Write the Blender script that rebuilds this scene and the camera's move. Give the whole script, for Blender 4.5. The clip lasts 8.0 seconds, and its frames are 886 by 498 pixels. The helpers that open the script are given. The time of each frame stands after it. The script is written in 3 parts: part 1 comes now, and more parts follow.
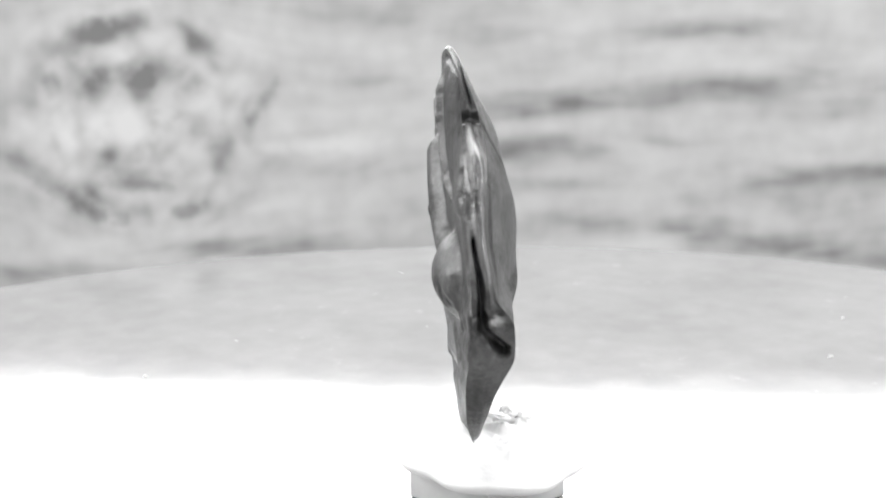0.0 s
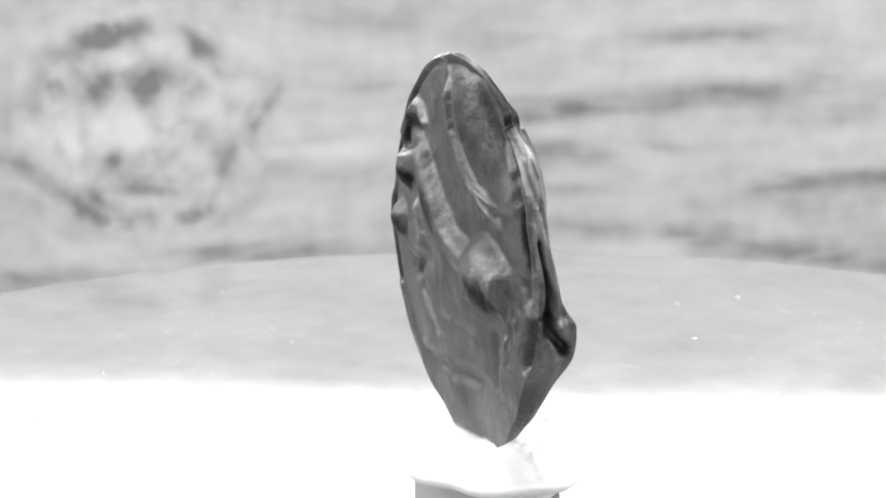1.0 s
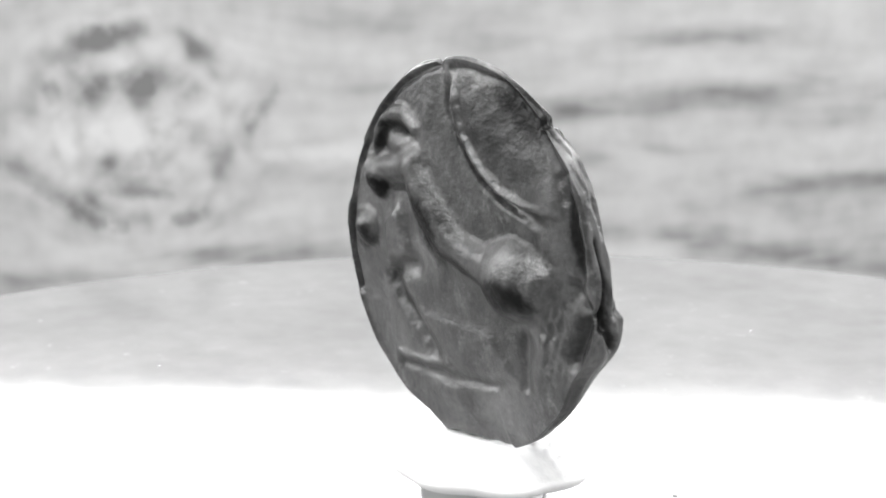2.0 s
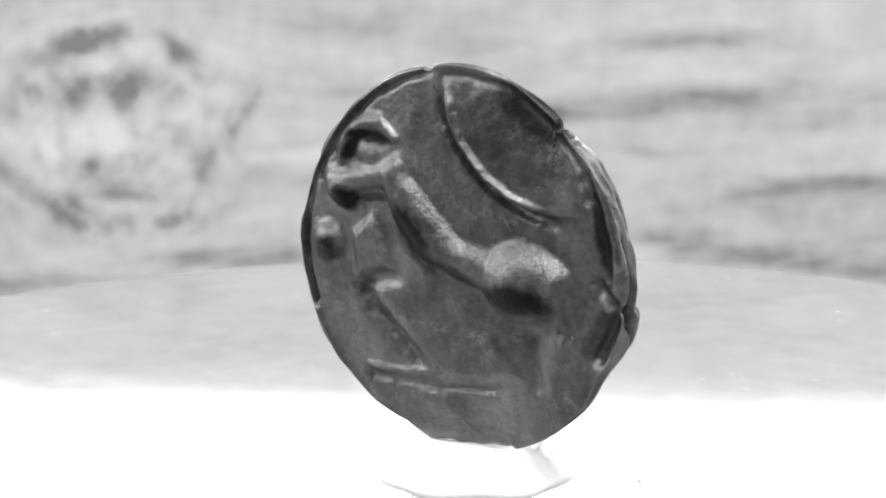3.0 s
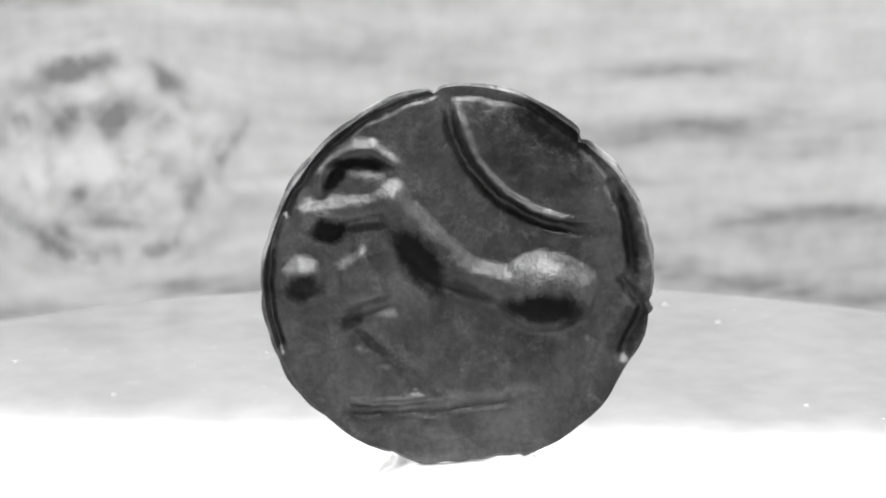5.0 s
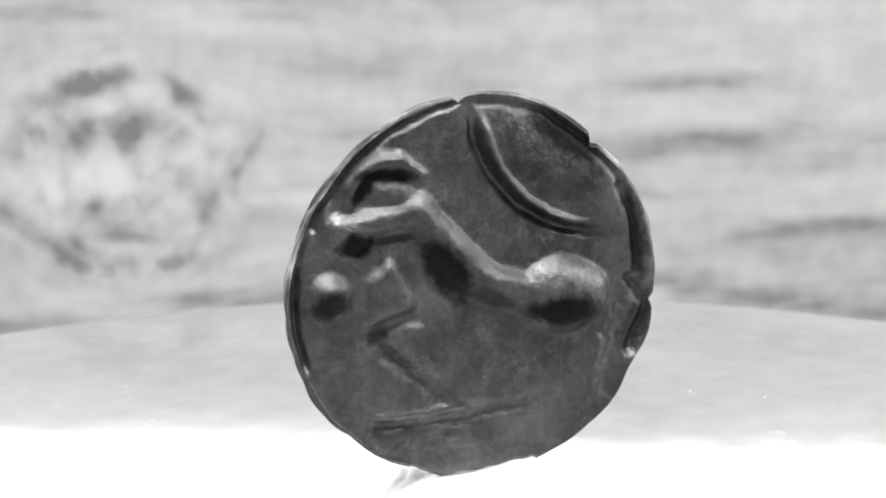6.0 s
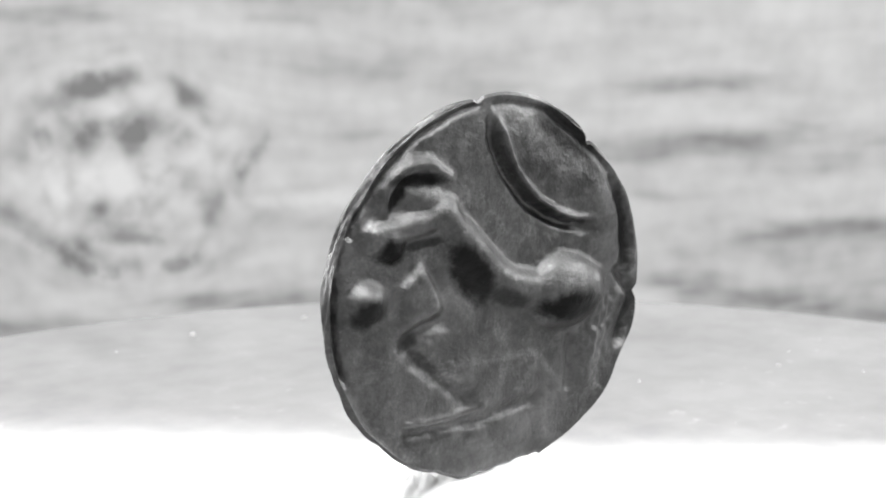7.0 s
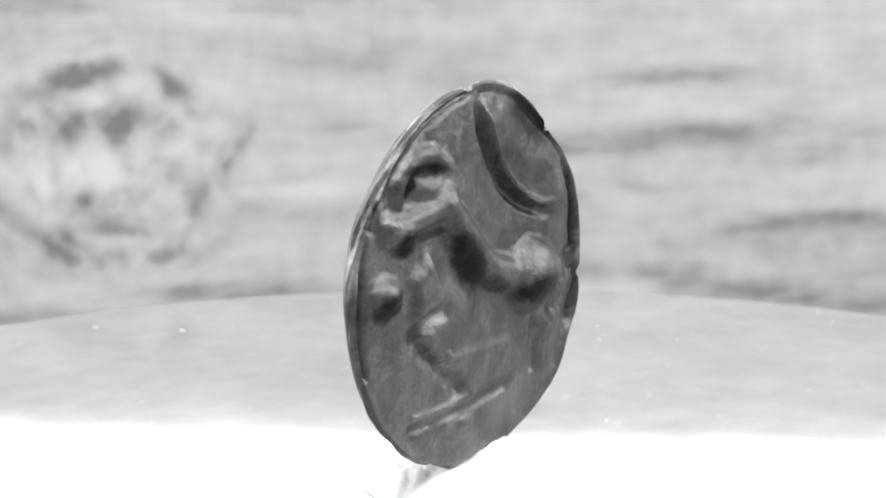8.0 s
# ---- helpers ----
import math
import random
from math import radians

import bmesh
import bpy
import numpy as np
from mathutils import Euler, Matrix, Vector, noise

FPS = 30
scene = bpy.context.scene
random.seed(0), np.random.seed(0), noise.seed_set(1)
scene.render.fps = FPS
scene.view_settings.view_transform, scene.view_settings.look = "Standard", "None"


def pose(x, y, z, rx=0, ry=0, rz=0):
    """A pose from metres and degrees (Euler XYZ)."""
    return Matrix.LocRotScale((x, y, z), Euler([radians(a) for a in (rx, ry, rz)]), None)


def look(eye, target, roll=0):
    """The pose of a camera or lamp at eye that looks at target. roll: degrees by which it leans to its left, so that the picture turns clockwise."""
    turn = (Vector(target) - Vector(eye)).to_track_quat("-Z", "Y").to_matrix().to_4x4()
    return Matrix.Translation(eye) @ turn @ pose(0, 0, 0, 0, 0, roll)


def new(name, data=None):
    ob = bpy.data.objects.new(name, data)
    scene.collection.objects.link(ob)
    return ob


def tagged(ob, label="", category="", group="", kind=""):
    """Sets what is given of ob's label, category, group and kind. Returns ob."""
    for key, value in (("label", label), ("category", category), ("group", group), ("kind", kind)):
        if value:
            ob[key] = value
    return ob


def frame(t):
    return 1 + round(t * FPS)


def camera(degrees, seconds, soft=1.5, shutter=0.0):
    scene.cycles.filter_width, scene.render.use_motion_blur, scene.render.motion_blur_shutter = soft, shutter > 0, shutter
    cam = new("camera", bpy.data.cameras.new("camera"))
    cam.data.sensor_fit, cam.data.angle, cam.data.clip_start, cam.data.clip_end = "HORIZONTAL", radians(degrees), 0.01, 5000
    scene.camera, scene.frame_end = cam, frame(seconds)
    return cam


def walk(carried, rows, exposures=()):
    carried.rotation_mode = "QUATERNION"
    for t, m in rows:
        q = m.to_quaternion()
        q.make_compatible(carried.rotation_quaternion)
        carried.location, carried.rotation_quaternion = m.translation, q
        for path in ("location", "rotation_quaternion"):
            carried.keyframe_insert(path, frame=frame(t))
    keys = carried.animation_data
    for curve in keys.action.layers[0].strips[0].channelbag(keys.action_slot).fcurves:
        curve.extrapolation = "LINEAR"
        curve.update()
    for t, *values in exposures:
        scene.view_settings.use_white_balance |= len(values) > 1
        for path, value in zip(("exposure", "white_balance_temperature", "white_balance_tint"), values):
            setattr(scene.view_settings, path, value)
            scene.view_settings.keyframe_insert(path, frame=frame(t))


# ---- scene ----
# The world's origin lies on the turntable's axis, at the height of the board's lower part.
cam = camera(31.942, 8.0, soft=1.9)
CAM_PATH = [
    (0, pose(-0.001029, -0.073619, 0.040731, 77.4370, 0.6889, 0.4174)),
    (0.5, pose(-0.000745, -0.073617, 0.040741, 77.5951, 0.7144, 0.5404)),
    (1, pose(-0.000609, -0.073618, 0.040733, 77.6326, 0.7439, 0.6772)),
    (1.2, pose(-0.000606, -0.073614, 0.040751, 77.6369, 0.7441, 0.6783)),
    (2.3, pose(-0.000587, -0.073592, 0.040855, 77.6830, 0.6863, 0.4166)),
    (2.5, pose(-0.000583, -0.073588, 0.040873, 77.6755, 0.6629, 0.3093)),
    (3, pose(-0.000570, -0.073537, 0.041114, 77.6898, 0.5814, -0.0634)),
    (3.5, pose(-0.000709, -0.073573, 0.040946, 77.8081, 0.5653, -0.1374)),
    (4, pose(-0.000488, -0.073642, 0.040621, 78.1377, 0.5408, -0.2547)),
    (4.2, pose(-0.000538, -0.073635, 0.040653, 78.5138, 0.5322, -0.3015)),
    (4.5, pose(-0.000612, -0.073625, 0.040700, 78.8799, 0.5101, -0.4199)),
    (4.7, pose(-0.000593, -0.073641, 0.040628, 78.9240, 0.4943, -0.5018)),
    (5.8, pose(-0.000486, -0.073726, 0.040230, 79.3408, 0.5621, -0.1568)),
    (6, pose(-0.000467, -0.073741, 0.040158, 79.5447, 0.6036, 0.0676)),
    (6.5, pose(-0.000814, -0.073739, 0.040167, 79.5743, 0.6066, 0.0845)),
    (7, pose(-0.000874, -0.073736, 0.040181, 79.6016, 0.6144, 0.1271)),
    (7.5, pose(-0.000521, -0.073758, 0.040078, 79.4706, 0.5598, -0.1694)),
    (8, pose(-0.000593, -0.073773, 0.040010, 79.3333, 0.5319, -0.3173)),
]
walk(cam, CAM_PATH)
# the lens is focused on the coin; the board behind it is soft
cam.data.dof.use_dof = True
cam.data.dof.focus_distance = 0.0735
cam.data.dof.aperture_fstop = 125.0

# turn of the turntable about its axis: seconds, degrees
TURNS = [(0, -76.47), (0.5, -67.80), (1, -59.06), (1.75, -46.5), (2.5, -34.15), (3, -25.77), (3.5, -17.01), (4, -7.88),
         (4.5, 1.11), (5.25, 14.3), (6, 27.43), (6.5, 35.88), (7, 44.44), (7.5, 53.02), (8, 61.84)]
MM = 0.001
TOP = 11.7          # height of the turntable's top, mm
AXIS_Z = 24.75      # height of the coin's middle over the origin, mm
TABLE = -8.0

# ---- light ----
world = bpy.data.worlds.new("studio")
scene.world = world
world.use_nodes = True
world.node_tree.nodes["Background"].inputs[0].default_value = (1, 1, 1, 1)
world.node_tree.nodes["Background"].inputs[1].default_value = 0.05
scene.view_settings.exposure = 0.0


def area(name, place, target, width, height, power):
    lamp = bpy.data.lights.new(name, "AREA")
    lamp.shape, lamp.size, lamp.size_y, lamp.energy = "RECTANGLE", width, height, power
    ob = new(name, lamp)
    ob.matrix_world = look(place, target)
    return ob


area("window_light", (0, 0.52, 0.24), (0, 0.0, 0.10), 0.50, 0.30, 4.4)
area("lamp_light", (0.02, -0.17, 0.50), (0, 0.03, 0.0), 0.36, 0.26, 4.45)
area("side_light_west", (-0.36, 0.06, 0.20), (0, 0.0, 0.03), 0.30, 0.30, 1.8)
area("side_light_east", (0.36, 0.06, 0.20), (0, 0.0, 0.03), 0.30, 0.30, 1.8)


# ---- materials ----
def material(name):
    m = bpy.data.materials.new(name)
    m.use_nodes = True
    nt = m.node_tree
    return m, nt, nt.nodes["Principled BSDF"]


class Net:
    """Short words for a node tree."""

    def __init__(self, nt):
        self.nt = nt

    def node(self, kind):
        return self.nt.nodes.new(kind)

    def put(self, socket, value):
        if isinstance(value, bpy.types.NodeSocket):
            self.nt.links.new(value, socket)
        else:
            socket.default_value = value

    def math(self, op, a, b=0.0, clamp=False):
        n = self.node("ShaderNodeMath")
        n.operation, n.use_clamp = op, clamp
        self.put(n.inputs[0], a)
        self.put(n.inputs[1], b)
        return n.outputs[0]

    def step(self, x, lo, hi, a=0.0, b=1.0):
        n = self.node("ShaderNodeMapRange")
        n.interpolation_type = "SMOOTHSTEP"
        for i, v in enumerate((x, lo, hi, a, b)):
            self.put(n.inputs[i], v)
        return n.outputs[0]

    def coords(self, scale=1000.0):
        tc = self.node("ShaderNodeTexCoord")
        v = self.node("ShaderNodeVectorMath")
        v.operation = "SCALE"
        self.nt.links.new(tc.outputs["Object"], v.inputs[0])
        v.inputs["Scale"].default_value = scale
        return v.outputs[0]

    def split(self, vec):
        n = self.node("ShaderNodeSeparateXYZ")
        self.nt.links.new(vec, n.inputs[0])
        return n.outputs

    def join(self, x, y, z):
        n = self.node("ShaderNodeCombineXYZ")
        for i, v in enumerate((x, y, z)):
            self.put(n.inputs[i], v)
        return n.outputs[0]

    def noise(self, vec, scale, detail=3.0, rough=0.5, warp=0.0):
        n = self.node("ShaderNodeTexNoise")
        self.nt.links.new(vec, n.inputs["Vector"])
        n.inputs["Scale"].default_value = scale
        n.inputs["Detail"].default_value = detail
        n.inputs["Roughness"].default_value = rough
        n.inputs["Distortion"].default_value = warp
        return n.outputs["Fac"]

    def ramp(self, fac, stops):
        n = self.node("ShaderNodeValToRGB")
        el = n.color_ramp.elements
        while len(el) < len(stops):
            el.new(0.5)
        for e, (p, g) in zip(el, stops):
            e.position = p
            e.color = (g, g, g, 1) if isinstance(g, (int, float)) else (*g, 1)
        self.put(n.inputs[0], fac)
        return n.outputs[0]

    def bump(self, height, strength, distance):
        n = self.node("ShaderNodeBump")
        n.inputs["Strength"].default_value = strength
        n.inputs["Distance"].default_value = distance
        self.nt.links.new(height, n.inputs["Height"])
        return n.outputs[0]


# dark grain bands of the board: from x, to x, height, rise, half width, depth
BANDS = ((3.0, 28.2, 17.8, 0.071, 1.4, 0.19), (25.6, 40.4, 19.7, 0.059, 1.3, 0.19), (39.7, 52.6, 20.7, -0.061, 1.0, 0.09), (1.7, 15.3, 13.5, -0.011, 1.3, 0.16),
         (31.1, 53.2, 9.1, 0.025, 1.0, 0.12), (3.6, 21.3, 8.7, 0.034, 0.8, 0.06), (4.9, 31.2, 4.3, -0.028, 1.2, 0.1), (24.7, 53.8, 2.5, -0.108, 1.3, 0.15),
         (15.2, 38.2, 26.0, 0.049, 1.1, 0.11), (-5.3, 11.4, 26.4, -0.031, 0.8, 0.06), (17.9, 31.0, 13.7, -0.061, 0.8, 0.06), (-57.8, -49.9, 13.2, 0.073, 1.2, 0.13),
         (-59.0, -42.2, -1.9, 0.067, 1.1, 0.15), (-36.1, -17.6, 2.0, -0.025, 1.0, 0.14), (-29.6, -22.5, 6.5, 0.702, 1.4, 0.09), (-23.2, -8.1, 11.5, -0.024, 1.1, 0.09),
         (-14.2, -4.0, 29.0, -0.105, 1.0, 0.06), (-53.5, -33.1, 34.9, 0.009, 0.9, 0.13), (-26.1, -14.0, 35.0, -0.103, 0.8, 0.1), (-3.9, -1.1, 33.4, -0.010, 1.0, 0.18),
         (-14.3, -5.2, 20.4, 0.204, 0.9, 0.06))
KNOT = (-38.3, 17.2, 11.6)      # x, z, radius of the board's knot, mm
# dark and pale blotches of the knot, from its middle: x, z, half axes in mm, turn, depth
BLOTCHES = ((-0.1, 11.4, 3.9, 1.2, 0, 0.14), (-4.1, 9.9, 2.6, 1.3, 25, 0.14), (-0.2, 4.8, 3.1, 1.2, -8, 0.18), (1.1, 2.7, 1.3, 1.9, 0, 0.17),
            (-4.2, 3.1, 1.6, 1.9, 10, 0.18), (5.3, 4.6, 3.6, 1.9, -25, 0.13), (8.2, 3.6, 1.3, 1.3, 0, 0.13), (-9.3, 3.8, 1.2, 1.7, 0, 0.2),
            (15.0, 1.4, 1.0, 2.8, -32, 0.2), (8.6, -1.6, 1.7, 1.9, 0, 0.13), (-3.0, -4.4, 1.3, 1.2, 0, 0.18), (0.2, -8.1, 4.0, 0.7, 0, 0.16),
            (-5.4, -10.9, 2.3, 1.0, -20, 0.2), (-1.8, -12.1, 1.7, 0.8, 0, 0.18), (5.9, -10.9, 2.3, 0.9, 15, 0.2), (-11.3, -6.7, 4.5, 1.2, -28, 0.10),
            (-8.0, -9.2, 4.3, 1.0, -28, 0.08), (3.9, -3.9, 2.6, 0.9, 40, 0.09), (-3.6, 7.3, 3.0, 1.3, 0, -0.2), (-1.2, -1.2, 3.6, 3.4, 0, -0.2),
            (4.7, 1.7, 3.0, 2.3, 20, -0.2), (-8.0, -1.4, 1.4, 3.6, 0, -0.14), (1.5, -6.1, 4.5, 1.0, 0, -0.1), (11.8, 6.5, 2.6, 3.9, -30, -0.08),
            (20.9, -3.4, 5.8, 0.9, 2, -0.14))


def wood_material():
    m, nt, b = material("bleached_pine")
    n = Net(nt)
    x, y, z = n.split(n.coords())
    dx = n.math("SUBTRACT", x, KNOT[0])
    dz = n.math("SUBTRACT", z, KNOT[1])
    r2 = n.math("ADD", n.math("MULTIPLY", n.math("POWER", dx, 2.0), 0.92), n.math("MULTIPLY", dz, dz))
    r = n.math("SQRT", r2)
    # grain lines part and run round the knot
    flow = n.math("MULTIPLY", dz, n.math("SUBTRACT", 1.0, n.math("DIVIDE", KNOT[2] ** 2 * 0.5, n.math("MAXIMUM", r2, KNOT[2] ** 2 * 0.9))))
    slow = n.math("MULTIPLY", n.math("SUBTRACT", n.noise(n.join(x, y, z), 0.035, 1.5), 0.5), 6.0)
    tilt = n.math("MULTIPLY", x, -0.03)
    s = n.math("ADD", n.math("ADD", flow, slow), tilt)
    broad = n.noise(n.join(n.math("MULTIPLY", x, 0.16), y, s), 0.20, 1.5, 0.45)
    streak = n.noise(n.join(n.math("MULTIPLY", x, 0.34), y, n.math("MULTIPLY", s, 1.2)), 0.36, 1.5, 0.5)
    patch = n.noise(n.join(n.math("MULTIPLY", x, 1.2), y, z), 0.30, 1.5, 0.5)
    grain = n.math("ADD", n.math("MULTIPLY", broad, 0.46), n.math("ADD", n.math("MULTIPLY", streak, 0.30), n.math("MULTIPLY", patch, 0.24)))
    # darker late-wood bands
    for x0, x1, z0, rise, wide, deep in BANDS:
        zz = n.math("SUBTRACT", z, n.math("ADD", n.math("MULTIPLY", n.math("SUBTRACT", x, x0), rise), n.math("ADD", z0, n.math("MULTIPLY", slow, 0.25))))
        across = n.step(n.math("ABSOLUTE", zz), 0.0, wide * 2.0, 1.0, 0.0)
        along = n.math("MULTIPLY", n.step(x, x0 - 5, x0 + 5), n.step(x, x1 - 7, x1 + 5, 1.0, 0.0))
        broken = n.step(streak, 0.30, 0.65, 1.2, 0.75)
        grain = n.math("SUBTRACT", grain, n.math("MULTIPLY", n.math("MULTIPLY", across, along), n.math("MULTIPLY", broken, deep * 1.6)))
    # dark broken rings and mottled pale heart of the knot
    wob = n.noise(n.join(x, y, z), 0.13, 2.0)
    rr = n.math("ADD", r, n.math("MULTIPLY", n.math("SUBTRACT", wob, 0.5), 9.0))
    mott = n.noise(n.join(x, y, n.math("ADD", z, 7.0)), 0.20, 1.6, 0.5)
    heart = n.math("ADD", n.math("ADD", n.math("MULTIPLY", mott, 0.95), n.math("MULTIPLY", patch, 0.4)), -0.155)
    for at, wide, deep in ((6.4, 2.0, 0.09), (11.0, 2.2, 0.22), (14.8, 1.6, 0.15)):
        band = n.step(n.math("ABSOLUTE", n.math("SUBTRACT", rr, at)), 0.0, wide, 1.0, 0.0)
        band = n.math("MULTIPLY", band, n.step(n.noise(n.join(x, y, z), 0.15, 1.0), 0.34, 0.60, 0.3, 1.15))
        heart = n.math("SUBTRACT", heart, n.math("MULTIPLY", band, deep))
    ragged = n.math("MULTIPLY", n.math("SUBTRACT", n.noise(n.join(x, y, z), 0.40, 4.0, 0.65), 0.5), 2.6)
    spots = 0.0
    for bx, bz, rx, rz, turn, deep in BLOTCHES:
        c, k = math.cos(radians(turn)), math.sin(radians(turn))
        ux, uz = n.math("SUBTRACT", dx, bx), n.math("SUBTRACT", dz, bz)
        ex = n.math("DIVIDE", n.math("ADD", n.math("MULTIPLY", ux, c), n.math("MULTIPLY", uz, k)), rx)
        ez = n.math("DIVIDE", n.math("SUBTRACT", n.math("MULTIPLY", uz, c), n.math("MULTIPLY", ux, k)), rz)
        away = n.math("ADD", n.math("SQRT", n.math("ADD", n.math("MULTIPLY", ex, ex), n.math("MULTIPLY", ez, ez))), ragged)
        spots = n.math("ADD", spots, n.step(away, 0.2, 1.5, deep * 1.2, 0.0))
    inside = n.step(r, 10.5, 16.5, 1.0, 0.0)
    mix = n.node("ShaderNodeMix")
    n.put(mix.inputs["Factor"], inside)
    n.put(mix.inputs["A"], grain)
    n.put(mix.inputs["B"], heart)
    tint = n.math("SUBTRACT", mix.outputs["Result"], spots)
    col = n.ramp(tint, ((0.14, 0.20), (0.46, 0.48), (0.60, 0.575), (0.82, 0.68)))
    nt.links.new(col, b.inputs["Base Color"])
    b.inputs["Roughness"].default_value = 0.6
    nt.links.new(n.bump(grain, 0.15, 0.0003), b.inputs["Normal"])
    return m


COIN_N = Vector((-0.11204, -0.99336, -0.02601))      # way the horse side faces
COIN_U = Vector((0.99370, -0.11208, 0.0))
COIN_V = Vector((-0.00292, -0.02585, 0.99966))


# relief shade painted black, plus upper-right patina: middle, half axes in mm, turn, strength
SHADE_AND_PATINA = [(4.00, -0.93, 2.01, 0.89, -4, 0.95), (-6.12, 2.84, 0.98, 0.73, 0, 0.95), (-4.49, 3.02, 1.49, 0.26, 6, 0.7), (-7.37, 0.06, 0.92, 0.80, 0, 0.85),
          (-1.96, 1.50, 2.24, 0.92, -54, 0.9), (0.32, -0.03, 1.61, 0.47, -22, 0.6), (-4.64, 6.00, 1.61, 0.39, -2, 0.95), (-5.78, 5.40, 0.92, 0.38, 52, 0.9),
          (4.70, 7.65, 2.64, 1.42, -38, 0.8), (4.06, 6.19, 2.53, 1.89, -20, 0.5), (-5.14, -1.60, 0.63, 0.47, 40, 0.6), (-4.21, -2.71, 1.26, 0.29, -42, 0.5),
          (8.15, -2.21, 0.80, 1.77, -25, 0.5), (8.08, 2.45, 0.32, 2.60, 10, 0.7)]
# pale bare metal of the chipped flange; the rim's top is made paler too
PALE_RIM = [(6.80, 6.85, 1.7, 0.42, -45, 0.8), (-9.30, 2.70, 0.50, 2.3, -12, 0.95), (3.3, 9.35, 2.6, 0.45, -21, 0.75), (-4.5, 8.75, 3.2, 0.32, 28, 0.7), (9.2, 2.4, 0.3, 2.4, 12, 0.6)]


def dot_with(n, p, way, lift):
    """The coordinate of a point along a way, mm, counted from the coin's height."""
    x, y, z = n.split(p)
    z = n.math("SUBTRACT", z, lift)
    return n.math("ADD", n.math("MULTIPLY", x, way.x), n.math("ADD", n.math("MULTIPLY", y, way.y), n.math("MULTIPLY", z, way.z)))


def coin_material():
    m, nt, b = material("patinated_bronze")
    n = Net(nt)
    p = n.coords()
    big = n.noise(p, 0.32, 3.0, 0.55)
    fine = n.noise(p, 3.2, 5.0, 0.6)
    grit = n.noise(p, 11.0, 3.0, 0.6)
    mixed = n.math("ADD", n.math("MULTIPLY", big, 0.68), n.math("MULTIPLY", fine, 0.32))
    col = n.ramp(mixed, ((0.34, 0.062), (0.50, 0.112), (0.66, 0.19)))
    spots = n.step(grit, 0.64, 0.74)
    mix = n.node("ShaderNodeMix")
    mix.data_type = "RGBA"
    n.put(mix.inputs[0], n.math("MULTIPLY", spots, 0.55))
    nt.links.new(col, mix.inputs[6])
    mix.inputs[7].default_value = (0.30, 0.30, 0.30, 1)
    # pale bloom of the patina in clouds and grains
    cloud = n.step(n.noise(p, 0.55, 5.0, 0.68, 0.6), 0.46, 0.70)
    grain = n.step(n.noise(p, 5.0, 3.0, 0.6), 0.42, 0.66, 0.35, 1.0)
    bloom = n.node("ShaderNodeMix")
    bloom.data_type = "RGBA"
    n.put(bloom.inputs[0], n.math("MULTIPLY", n.math("MULTIPLY", cloud, grain), 0.75))
    nt.links.new(mix.outputs[2], bloom.inputs[6])
    bloom.inputs[7].default_value = (0.26, 0.26, 0.26, 1)
    # shade of the relief painted black, and dark patina, in ragged-edged patches
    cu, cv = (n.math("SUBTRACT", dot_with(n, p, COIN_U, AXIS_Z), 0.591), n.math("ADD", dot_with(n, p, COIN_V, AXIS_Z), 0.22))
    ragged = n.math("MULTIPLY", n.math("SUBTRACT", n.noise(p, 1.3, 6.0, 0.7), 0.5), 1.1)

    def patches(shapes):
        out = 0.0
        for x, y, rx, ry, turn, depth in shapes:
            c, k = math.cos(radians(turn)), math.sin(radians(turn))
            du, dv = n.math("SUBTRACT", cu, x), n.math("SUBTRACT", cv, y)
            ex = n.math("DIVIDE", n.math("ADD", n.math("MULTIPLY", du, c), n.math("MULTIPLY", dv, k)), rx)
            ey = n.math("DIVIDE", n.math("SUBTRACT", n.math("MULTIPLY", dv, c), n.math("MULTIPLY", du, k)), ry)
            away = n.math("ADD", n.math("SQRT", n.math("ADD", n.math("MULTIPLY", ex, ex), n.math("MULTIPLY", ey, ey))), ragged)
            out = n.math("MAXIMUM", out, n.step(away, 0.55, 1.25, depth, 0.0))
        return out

    shade_patina = patches(SHADE_AND_PATINA)
    pale_rim = n.node("ShaderNodeMix")
    pale_rim.data_type = "RGBA"
    n.put(pale_rim.inputs[0], patches(PALE_RIM))
    nt.links.new(bloom.outputs[2], pale_rim.inputs[6])
    pale_rim.inputs[7].default_value = (0.36, 0.36, 0.36, 1)
    shade_patina_mix = n.node("ShaderNodeMix")
    shade_patina_mix.data_type = "RGBA"
    n.put(shade_patina_mix.inputs[0], shade_patina)
    nt.links.new(pale_rim.outputs[2], shade_patina_mix.inputs[6])
    shade_patina_mix.inputs[7].default_value = (0.007, 0.007, 0.007, 1)
    nt.links.new(shade_patina_mix.outputs[2], b.inputs["Base Color"])
    nt.links.new(n.step(shade_patina, 0.0, 0.9, 0.5, 0.12), b.inputs["Specular IOR Level"])
    b.inputs["Metallic"].default_value = 0.78
    nt.links.new(n.step(fine, 0.3, 0.7, 0.30, 0.48), b.inputs["Roughness"])
    hgt = n.math("ADD", n.math("MULTIPLY", fine, 0.8), n.math("MULTIPLY", grit, 0.3))
    nt.links.new(n.bump(hgt, 0.38, 0.0002), b.inputs["Normal"])
    return m


